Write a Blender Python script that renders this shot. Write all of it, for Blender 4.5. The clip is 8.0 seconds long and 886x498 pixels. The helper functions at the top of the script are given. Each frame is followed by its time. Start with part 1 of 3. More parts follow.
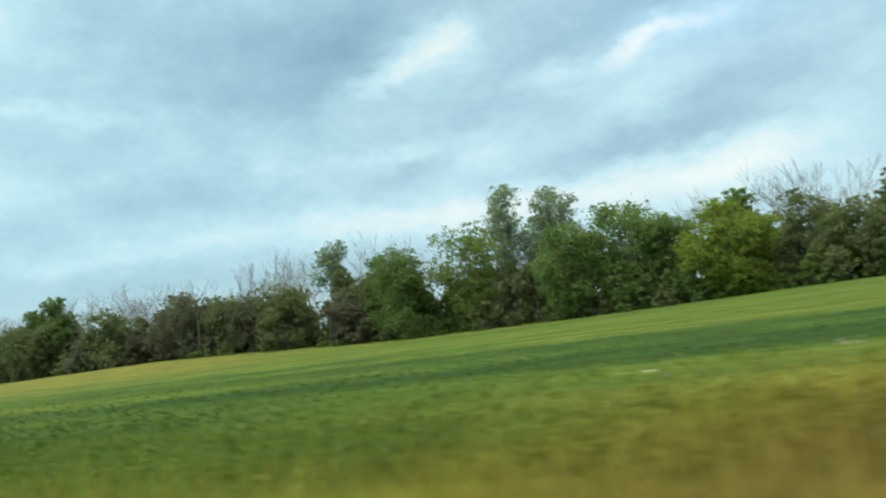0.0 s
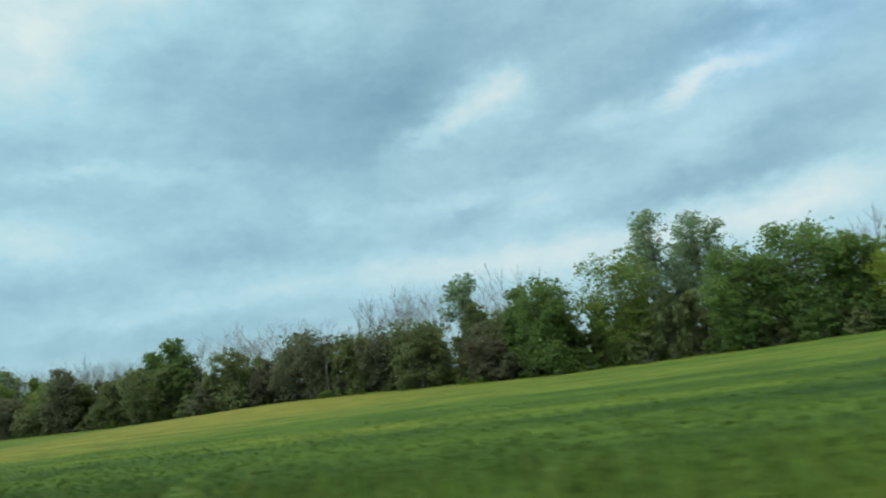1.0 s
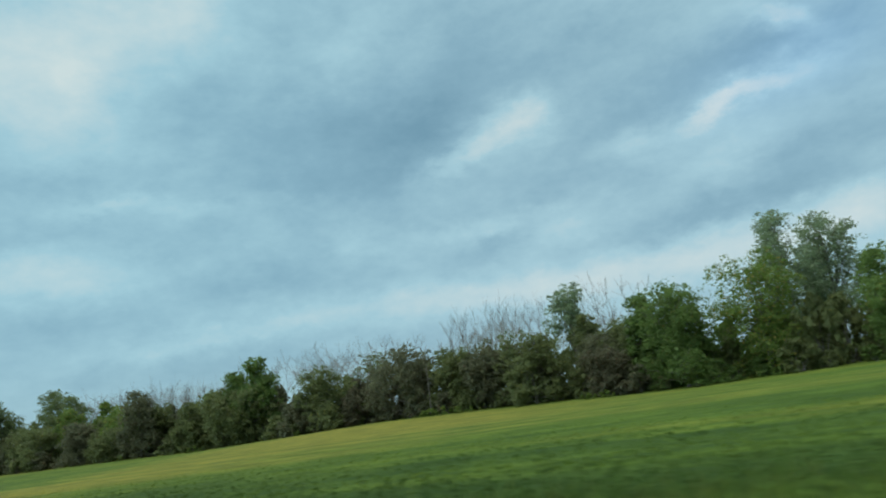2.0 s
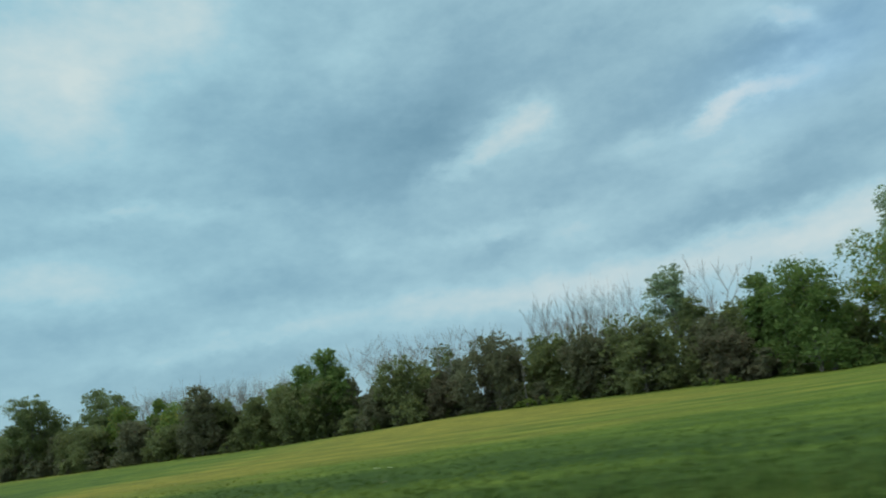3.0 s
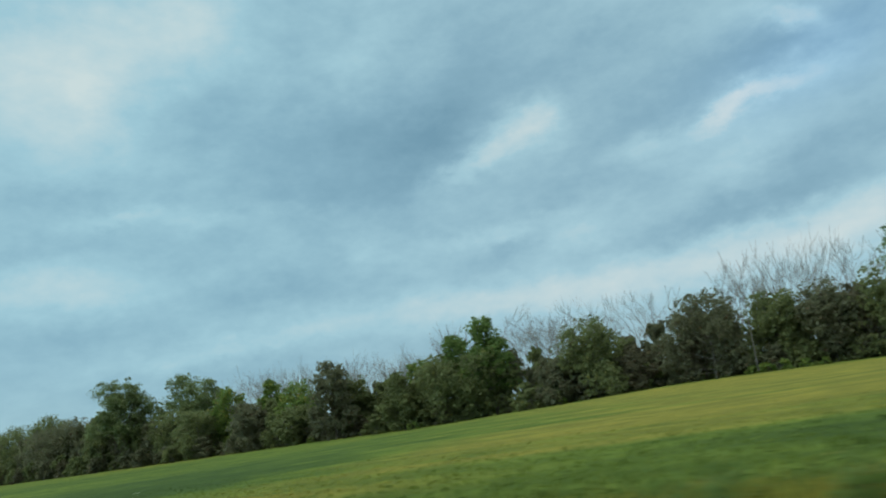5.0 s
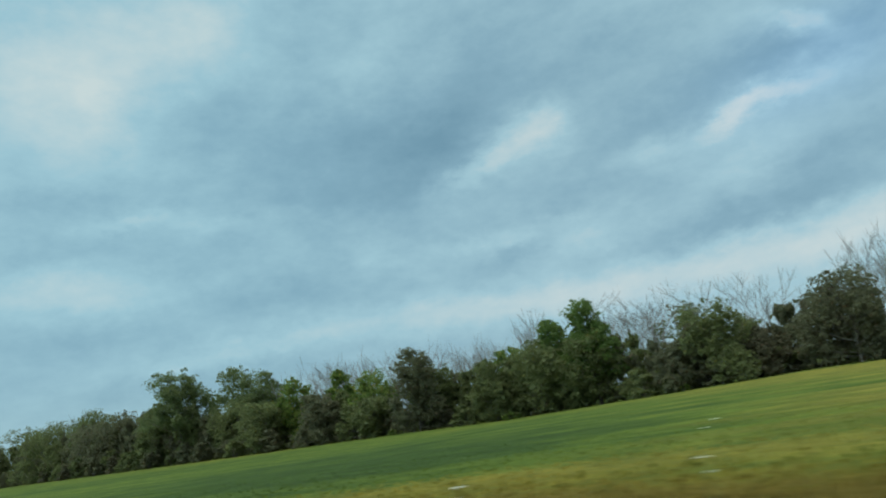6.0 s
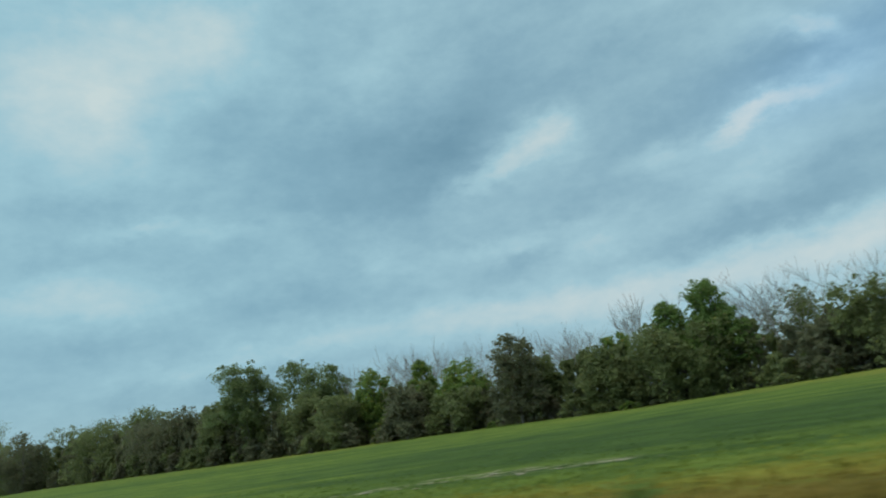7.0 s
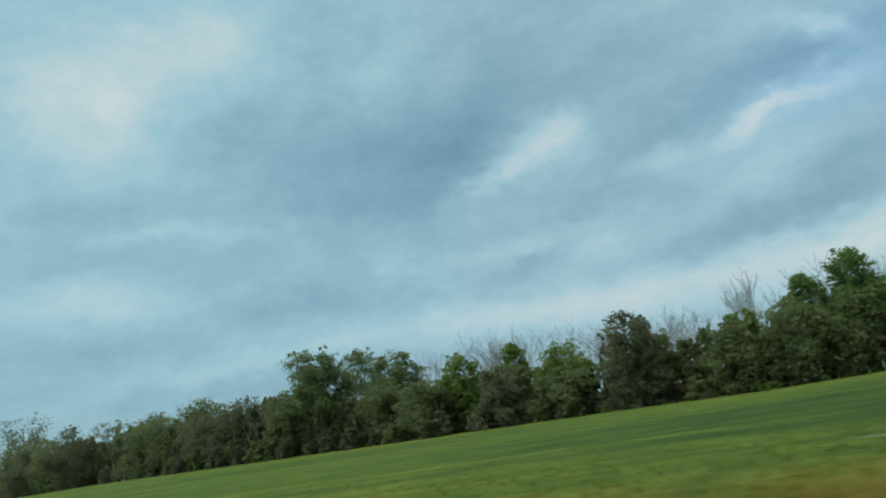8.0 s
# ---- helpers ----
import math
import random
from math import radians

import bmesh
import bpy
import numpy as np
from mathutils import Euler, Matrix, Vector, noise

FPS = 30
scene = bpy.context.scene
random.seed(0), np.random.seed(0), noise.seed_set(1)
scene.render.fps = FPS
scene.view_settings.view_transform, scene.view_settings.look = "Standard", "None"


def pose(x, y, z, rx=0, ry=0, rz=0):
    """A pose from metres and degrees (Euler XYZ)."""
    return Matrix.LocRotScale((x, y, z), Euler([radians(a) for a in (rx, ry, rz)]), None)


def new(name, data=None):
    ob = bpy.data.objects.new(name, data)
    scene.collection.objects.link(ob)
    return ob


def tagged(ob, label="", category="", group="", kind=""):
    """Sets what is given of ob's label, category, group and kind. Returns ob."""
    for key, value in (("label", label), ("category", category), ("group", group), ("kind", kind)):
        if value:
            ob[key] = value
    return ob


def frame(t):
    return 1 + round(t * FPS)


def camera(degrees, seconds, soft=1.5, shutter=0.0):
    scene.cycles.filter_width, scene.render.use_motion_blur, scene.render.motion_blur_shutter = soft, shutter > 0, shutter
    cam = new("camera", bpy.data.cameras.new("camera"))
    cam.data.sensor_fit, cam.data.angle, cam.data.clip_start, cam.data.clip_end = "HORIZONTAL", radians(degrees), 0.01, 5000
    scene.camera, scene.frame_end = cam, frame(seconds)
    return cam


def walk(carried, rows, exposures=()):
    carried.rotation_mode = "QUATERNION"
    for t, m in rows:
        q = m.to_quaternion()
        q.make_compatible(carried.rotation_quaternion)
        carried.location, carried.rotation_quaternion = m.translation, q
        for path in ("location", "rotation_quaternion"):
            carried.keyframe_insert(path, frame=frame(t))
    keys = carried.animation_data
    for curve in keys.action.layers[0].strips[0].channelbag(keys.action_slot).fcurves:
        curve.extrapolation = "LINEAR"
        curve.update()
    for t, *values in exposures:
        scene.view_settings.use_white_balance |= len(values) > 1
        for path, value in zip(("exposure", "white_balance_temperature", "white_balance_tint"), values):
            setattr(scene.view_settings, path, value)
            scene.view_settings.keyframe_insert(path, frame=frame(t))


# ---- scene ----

# ---------------------------------------------------------------- camera
# A car drives along a straight road; the camera looks out over the field.
cam = camera(62.0, 8.0, soft=2.0, shutter=0.38)
EYE = 1.5
# seconds, metres along the road, heading, upward pitch, lean to the right (degrees)
PATH = [
    (0.0, 0.0, 23.01, 5.0, 7.83),
    (0.5, -6.42, 24.95, 7.06, 8.43),
    (1.0, -12.92, 26.94, 9.21, 8.46),
    (1.5, -19.5, 28.0, 10.84, 8.72),
    (3.0, -39.69, 29.05, 12.07, 9.38),
    (3.5, -46.57, 29.29, 12.07, 9.6),
    (4.0, -53.53, 29.45, 12.17, 9.75),
    (4.5, -60.57, 29.39, 12.26, 9.71),
    (6.0, -82.15, 29.85, 12.77, 9.46),
    (6.5, -89.5, 30.2, 13.19, 9.39),
    (7.0, -96.92, 30.53, 13.38, 9.44),
    (7.5, -104.42, 30.86, 13.47, 9.53),
    (8.0, -112.0, 31.12, 13.63, 9.59),
]
EXPOSURES = [(0.0, 0.53, 6950, 14), (0.5, 0.37, 6750, 11), (1.0, 0.24, 6600, 10), (1.5, 0.10, 6500, 10), (3.0, 0.02, 6500, 10), (4.5, 0.04, 6500, 10), (6.0, -0.03, 6500, 10), (8.0, -0.05, 6500, 10)]


def aim(x, yaw, pitch, lean):
    return pose(x, 0, EYE, 0, 0, yaw) @ pose(0, 0, 0, 90 + pitch, 0, 0) @ pose(0, 0, 0, 0, 0, -lean)


walk(cam, [(t, aim(x, yaw, pitch, lean)) for t, x, yaw, pitch, lean in PATH], EXPOSURES)


# ---------------------------------------------------------------- node helpers
class Nodes:
    """A thin wrapper to write node trees as expressions."""

    def __init__(self, tree):
        self.tree = tree
        tree.nodes.clear()

    def add(self, kind, **settings):
        node = self.tree.nodes.new(kind)
        for key, value in settings.items():
            setattr(node, key, value)
        return node

    def put(self, socket, value):
        if isinstance(value, bpy.types.NodeSocket):
            self.tree.links.new(value, socket)
        elif isinstance(value, tuple) and socket.type == "RGBA" and len(value) == 3:
            socket.default_value = (*value, 1)
        else:
            socket.default_value = value

    def math(self, op, a, b=0.0, c=0.0):
        node = self.add("ShaderNodeMath", operation=op)
        for socket, value in zip(node.inputs, (a, b, c)):
            self.put(socket, value)
        return node.outputs[0]

    def sum(self, *values):
        total = values[0]
        for value in values[1:]:
            total = self.math("ADD", total, value)
        return total

    def mul(self, a, b):
        return self.math("MULTIPLY", a, b)

    def step(self, x, lo, hi, a=0.0, b=1.0):
        node = self.add("ShaderNodeMapRange", interpolation_type="SMOOTHSTEP")
        for socket, value in zip(node.inputs, (x, lo, hi, a, b)):
            self.put(socket, value)
        return node.outputs[0]

    def mix(self, fac, a, b, mode="MIX"):
        node = self.add("ShaderNodeMix", data_type="RGBA", blend_type=mode, clamp_factor=True)
        self.put(node.inputs[0], fac)
        self.put(node.inputs[6], a)
        self.put(node.inputs[7], b)
        return node.outputs[2]

    def noise(self, vector, scale, detail=3.0, rough=0.55, distortion=0.0):
        node = self.add("ShaderNodeTexNoise")
        self.put(node.inputs["Vector"], vector)
        self.put(node.inputs["Scale"], scale)
        self.put(node.inputs["Detail"], detail)
        self.put(node.inputs["Roughness"], rough)
        self.put(node.inputs["Distortion"], distortion)
        return node.outputs[0]

    def combine(self, x, y, z=0.0):
        node = self.add("ShaderNodeCombineXYZ")
        for socket, value in zip(node.inputs, (x, y, z)):
            self.put(socket, value)
        return node.outputs[0]

    def split(self, vector):
        node = self.add("ShaderNodeSeparateXYZ")
        self.put(node.inputs[0], vector)
        return node.outputs[0], node.outputs[1], node.outputs[2]

    def spot(self, x, y, at):
        """A soft tilted oval: centre, half length, half width, tilt in degrees, strength."""
        cx, cy, long, wide, tilt, strength = at
        c, s = math.cos(radians(tilt)), math.sin(radians(tilt))
        dx, dy = self.math("SUBTRACT", x, cx), self.math("SUBTRACT", y, cy)
        u = self.sum(self.mul(dx, c / long), self.mul(dy, s / long))
        v = self.sum(self.mul(dx, -s / wide), self.mul(dy, c / wide))
        r = self.sum(self.mul(u, u), self.mul(v, v))
        return self.mul(self.math("EXPONENT", self.mul(r, -0.9)), strength)


# ---------------------------------------------------------------- sky and light
SUN_UP, SUN_TURN = 48.0, 215.0
# cloud forms: azimuth, elevation, half length, half width, tilt (degrees), strength
STREAKS = [
    (-26.8, 18.0, 3.6, 0.9, 18, 0.6), (-21.9, 20.0, 3.2, 1.8, 10, 0.75), (-19.4, 21.0, 1.9, 1.2, 16, 0.35), (-6.5, 17.6, 2.4, 0.7, 26, 0.8),
    (-3.2, 18.4, 2.0, 0.6, 0, 0.7), (0.6, 18.7, 2.7, 1.0, 12, 0.4), (-12.5, 16.8, 3.7, 1.0, 1, 0.4), (0.1, 22.4, 2.2, 0.8, -33, 0.6),
    (-6.4, 14.2, 4.5, 1.5, 9, 0.35), (-19.3, 11.8, 3.7, 1.5, 3, 0.45), (-26.4, 12.9, 4.9, 0.7, 1, 0.35), (-35.4, 13.1, 2.2, 0.9, -3, 0.25),
    (-34.0, 27.8, 2.6, 1.4, 17, 0.32),
]
VEIL = [
    (-3.8, 7.4, 10.9, 1.9, 2, 0.62), (2.5, 9.1, 5.0, 1.5, 6, 0.35), (-18.0, 7.5, 10.6, 1.5, -1, 0.5), (-30.8, 7.7, 11.4, 1.3, -3, 0.35),
    (-58.3, 26.1, 6.0, 4.2, -29, 0.42), (-51.4, 30.0, 8.0, 3.0, 16, 0.45), (-54.0, 27.5, 13.0, 6.5, 12, 0.3), (-54.9, 25.7, 2.2, 1.4, -40, 0.3), (-46.4, 30.8, 2.7, 1.5, 16, 0.25),
    (-57.1, 12.4, 7.5, 1.6, 0, 0.55), (-53.3, 17.3, 3.6, 0.6, 5, 0.4), (-47.5, 16.7, 2.5, 0.7, 4, 0.3), (-45.6, 7.5, 6.7, 0.8, 1, 0.35),
    (-52.3, 6.7, 5.4, 0.6, 3, 0.2), (-64.6, 19.2, 4.0, 2.1, 7, 0.3),
]
SHADES = [
    (-34.7, 20.8, 8.8, 3.2, -5, 0.8), (-28.7, 20.7, 3.9, 2.3, 26, 0.65), (-22.9, 25.7, 6.7, 4.0, 24, 0.45), (-38.4, 17.6, 9.1, 1.6, -5, 0.4),
    (-9.2, 19.9, 6.7, 1.9, 13, 0.5), (-2.4, 21.2, 3.3, 1.1, 5, 0.55), (-1.2, 13.3, 5.1, 1.6, 6, 0.42), (-6.5, 10.5, 7.6, 1.0, 3, 0.65),
    (-18.7, 15.1, 5.2, 1.6, 9, 0.25), (-23.6, 11.5, 3.3, 0.7, 17, 0.4), (-46.8, 24.9, 3.3, 2.4, 7, 0.3),
]
LOW_SHADES = [
    (-57.5, 19.1, 5.7, 0.8, 3, 0.35), (-58.8, 15.4, 4.3, 0.7, 3, 0.25), (-42.3, 10.9, 6.5, 1.2, -2, 0.35), (-55.9, 9.2, 6.0, 0.8, 0, 0.22),
    (-47.4, 5.1, 9.9, 1.1, 1, 0.25), (3.3, 20.7, 2.6, 1.5, 10, 0.35), (-13.0, 24.1, 5.0, 2.5, 12, 0.3), (-33.9, 4.9, 8.7, 0.8, 0, 0.12),
]


def make_sky():
    world = bpy.data.worlds.new("sky")
    scene.world = world
    world.use_nodes = True
    n = Nodes(world.node_tree)
    way = n.add("ShaderNodeTexCoord").outputs["Generated"]
    x, y, z = n.split(way)
    az = n.mul(n.math("ARCTAN2", x, y), 180 / math.pi)
    el = n.mul(n.math("ARCSINE", z), 180 / math.pi)
    # clouds drawn out along the horizon, ragged at two scales
    def billow(across, up, seed, detail, rough):
        return n.math("SUBTRACT", n.noise(n.combine(n.mul(az, across), n.mul(el, up), seed), 1.0, detail, rough), 0.5)

    warp_a = n.sum(n.mul(billow(0.16, 0.27, 0.0, 5.0, 0.6), 3.0), n.mul(billow(0.6, 0.9, 2.0, 4.0, 0.6), 2.2))
    warp_b = n.sum(n.mul(billow(0.16, 0.27, 7.3, 5.0, 0.6), 2.0), n.mul(billow(0.6, 0.9, 9.1, 4.0, 0.6), 1.8))
    wx, wy = n.sum(az, warp_a), n.sum(el, warp_b)
    # broad swells, pillows of cloud and fine wisps
    value = n.sum(0.46, n.mul(billow(0.085, 0.19, 3.1, 6.0, 0.55), 0.34), n.mul(billow(0.27, 0.48, 11.0, 5.0, 0.58), 0.34), n.mul(billow(0.9, 1.5, 15.0, 4.0, 0.6), 0.10))
    for at in STREAKS + VEIL:
        value = n.sum(value, n.mul(n.spot(wx, wy, at), 0.5))
    for at in SHADES + LOW_SHADES:
        value = n.math("SUBTRACT", value, n.mul(n.spot(wx, wy, at), 0.35))
    ramp = n.add("ShaderNodeValToRGB")
    n.put(ramp.inputs[0], value)
    stops = ramp.color_ramp.elements
    stops[0].position, stops[0].color = 0.0, (0.168, 0.325, 0.43, 1)
    stops[1].position, stops[1].color = 1.0, (0.63, 0.727, 0.735, 1)
    for at, colour in ((0.3, (0.245, 0.43, 0.54, 1)), (0.6, (0.365, 0.585, 0.68, 1))):
        stop = stops.new(at)
        stop.color = colour
    air = n.add("ShaderNodeTexSky", sky_type="NISHITA", sun_disc=False, sun_elevation=radians(SUN_UP), sun_rotation=radians(SUN_TURN))
    clear = n.mix(1.0, air.outputs[0], (0.1, 0.1, 0.1), "MULTIPLY")
    # thick cloud overhead, thinner towards the horizon
    cover = n.step(el, -2.0, 12.0, 0.8, 0.94)
    # the sky overhead, above the view, brightened to light the field and trees
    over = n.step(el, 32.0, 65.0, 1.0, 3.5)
    # glow added to the unseen cloud around the veiled sun, to fill tree fronts
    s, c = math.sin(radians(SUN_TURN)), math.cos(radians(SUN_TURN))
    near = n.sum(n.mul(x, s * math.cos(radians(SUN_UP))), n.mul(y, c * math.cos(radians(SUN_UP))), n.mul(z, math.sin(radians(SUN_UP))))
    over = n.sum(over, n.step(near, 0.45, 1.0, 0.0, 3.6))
    side = n.mix(n.step(az, -52.0, -16.0), (0.95, 1.0, 0.99), (1.01, 1.0, 0.98))
    base = n.mix(1.0, ramp.outputs[0], side, "MULTIPLY")
    thin = n.mix(n.spot(wx, wy, (1.5, 20.0, 8.0, 3.5, 10, 0.6)), base, n.mix(1.0, base, (0.85, 0.95, 1.14), "MULTIPLY"))
    # above the view the cloud is tinted neutral grey-white, to warm the lit surfaces
    high = n.mix(n.step(el, 34.0, 58.0), thin, n.mix(1.0, thin, (1.5, 1.0, 0.8), "MULTIPLY"))
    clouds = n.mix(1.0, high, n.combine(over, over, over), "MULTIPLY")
    back = n.add("ShaderNodeBackground")
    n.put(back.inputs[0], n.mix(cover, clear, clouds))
    n.put(back.inputs[1], 1.0)
    n.tree.links.new(back.outputs[0], n.add("ShaderNodeOutputWorld").inputs[0])


make_sky()
sun = new("sun", bpy.data.lights.new("sun", "SUN"))
sun.data.energy, sun.data.angle, sun.data.color = 0.9, radians(50), (1.0, 0.92, 0.78)
sun.matrix_world = pose(0, 0, 60, 90 - SUN_UP, 0, 180 - SUN_TURN)


# ---------------------------------------------------------------- materials
def material(name):
    mat = bpy.data.materials.new(name)
    mat.use_nodes = True
    return mat, Nodes(mat.node_tree)


def surface(n, colour, rough=0.8, bump=None, depth=0.02, gloss=0.3, through_light=None):
    shader = n.add("ShaderNodeBsdfPrincipled")
    n.put(shader.inputs["Base Color"], colour)
    n.put(shader.inputs["Roughness"], rough)
    n.put(shader.inputs["Specular IOR Level"], gloss)
    if bump is not None:
        node = n.add("ShaderNodeBump")
        n.put(node.inputs["Height"], bump)
        n.put(node.inputs["Distance"], depth)
        n.put(shader.inputs["Normal"], node.outputs[0])
    out = shader.outputs[0]
    if through_light is not None:
        leaf = n.add("ShaderNodeBsdfTranslucent")
        n.put(leaf.inputs[0], colour)
        blend = n.add("ShaderNodeMixShader")
        n.put(blend.inputs[0], through_light)
        n.put(blend.inputs[1], out)
        n.put(blend.inputs[2], leaf.outputs[0])
        out = blend.outputs[0]
    n.tree.links.new(out, n.add("ShaderNodeOutputMaterial").inputs[0])


def leaf_material(name, dark, mid, light, tip=(0.18, 0.18, 0.05), tips=0.02):
    """Foliage: every leaf spray has its own shade, whole boughs drift in hue, a few sprays have turned."""
    mat, n = material(name)
    island = n.add("ShaderNodeNewGeometry").outputs["Random Per Island"]
    place = n.add("ShaderNodeNewGeometry").outputs["Position"]
    bough = n.step(n.noise(place, 0.55, 3.0), 0.3, 0.7)
    colour = n.mix(n.step(island, 0.0, 1.0, 0.35, 0.75), dark, mid)
    colour = n.mix(n.mul(bough, 0.7), colour, light)
    colour = n.mix(n.math("GREATER_THAN", island, 1 - tips), colour, tip)
    surface(n, colour, 0.6, gloss=0.2, through_light=0.6)
    return mat


def bark_material(name, dark, light):
    mat, n = material(name)
    place = n.add("ShaderNodeNewGeometry").outputs["Position"]
    x, y, z = n.split(place)
    ridges = n.noise(n.combine(n.mul(x, 6.0), n.mul(y, 6.0), n.mul(z, 0.8)), 2.0, 5.0, 0.65)
    patch = n.noise(place, 0.9, 3.0)
    colour = n.mix(n.step(ridges, 0.3, 0.7), dark, light)
    colour = n.mix(n.mul(n.step(patch, 0.5, 0.75), 0.5), colour, (0.11, 0.12, 0.08))
    surface(n, colour, 0.9, ridges, 0.03, 0.2)
    return mat


# drifts of ripening crop: metres along and across the field, half sizes, tilt, strength
RIPE = [
    (3, 11, 9, 2.6, 0, 1.0), (0, 27, 14, 2.0, 2, 0.5), (-5, 45, 25, 10, 0, 0.35), (-9, 7.5, 12, 2.5, 0, 0.2),
    (-64, 57, 20, 15, 0, 0.85), (-80, 25, 13, 6, 3, 0.8), (-70, 34, 14, 11, 0, 0.7), (-49, 27, 10, 2.5, 3, 0.5),
    (-88, 15, 10, 3, 0, 0.8), (-30, 34, 16, 3, 3, 0.5), (-84, 66, 16, 16, 0, 0.8), (-82, 80, 34, 8, 0, 0.5), (-178, 88, 24, 7, 0, 0.6),
    (-118, 11.5, 12, 2.5, 0, 0.55), (-123, 18, 12, 3.0, 0, 0.45),
]
LUSH = [
    (4, 19, 16, 4.5, 1, 0.9), (-63, 15, 10, 4.0, 2, 0.9), (-52, 18.5, 10, 2.5, 4, 0.5), (-104, 26, 16, 9, 3, 1.0),
    (-120, 30, 20, 7, 0, 0.3), (-168, 56, 36, 24, 0, 0.4), (-95, 24, 8, 6, 0, 0.6), (-26, 12, 14, 5, 0, 0.5), (-122, 37, 14, 4, 3, 0.6), (-108, 56, 12, 12, 0, 0.4), (-12, 14, 10, 4.5, 0, 0.35), (-24, 26, 14, 5, 2, 0.4), (-42, 13, 12, 4.5, 0, 0.7),
    (-84, 12, 6, 1.2, 0, 0.5),
]

# bare soil between the plants: metres along and across, half sizes
SOIL = [(-110.8, 17.5, 1.0, 0.4), (-109.0, 18.4, 1.3, 0.4), (-107.3, 18.4, 1.4, 0.45), (-106.0, 17.8, 0.9, 0.35), (-104.0, 18.1, 1.1, 0.35), (-113.0, 17.2, 0.8, 0.3), (-2.3, 13.6, 0.5, 0.15), (1.2, 15.1, 0.4, 0.2)]


def field_colour(n):
    """The colour of the crop at a place: lush, mid and ripe drifts, and the dry verge by the road."""
    place = n.add("ShaderNodeNewGeometry").outputs["Position"]
    x, y, z = n.split(place)
    ragged = n.math("SUBTRACT", n.noise(n.combine(n.mul(x, 0.16), n.mul(y, 0.45), 0.0), 1.0, 4.0, 0.6), 0.5)
    drill = n.math("SUBTRACT", n.noise(n.combine(n.mul(x, 0.014), n.mul(y, 0.33), 4.0), 1.0, 4.0, 0.6), 0.5)
    wx, wy = n.sum(x, n.mul(ragged, 10.0)), n.sum(y, n.mul(ragged, 3.0))
    value = n.sum(0.49, n.mul(drill, 1.5), n.mul(ragged, 0.6))
    for at in RIPE:
        value = n.sum(value, n.mul(n.spot(wx, wy, at), 0.5))
    for at in LUSH:
        value = n.math("SUBTRACT", value, n.mul(n.spot(wx, wy, at), 0.45))
    colour = n.mix(n.step(value, 0.05, 0.5), (0.037, 0.060, 0.015), (0.074, 0.101, 0.018))
    colour = n.mix(n.step(value, 0.4, 1.0), colour, (0.152, 0.133, 0.027))
    # the growth is fresher towards the near end of the field
    colour = n.mix(n.step(x, -60.0, -20.0), colour, n.mix(1.0, colour, (0.9, 1.0, 0.92), "MULTIPLY"))
    edge = n.sum(4.8, n.mul(ragged, 4.0), n.spot(x, y, (-32, 6, 18, 90, 0, -2.5)), n.spot(x, y, (3.4, 6, 5, 90, 0, 5.8)), n.spot(x, y, (-13, 6, 6, 90, 0, -3.5)), n.spot(x, y, (-64, 6, 9, 90, 0, 2.5)), n.spot(x, y, (-90, 6, 12, 90, 0, 8.5)), n.spot(x, y, (-110, 6, 11, 90, 0, 6.3)))
    dry = n.mul(n.step(n.math("SUBTRACT", y, edge), -2.5, 3.2, 1.0, 0.0), n.step(y, -9.0, -3.0))
    straw = n.mix(n.step(n.math("SUBTRACT", y, edge), -3.0, 0.5), (0.125, 0.082, 0.019), (0.168, 0.120, 0.018))
    colour = n.mix(n.mul(dry, 0.85), colour, straw)
    return colour, place, ragged


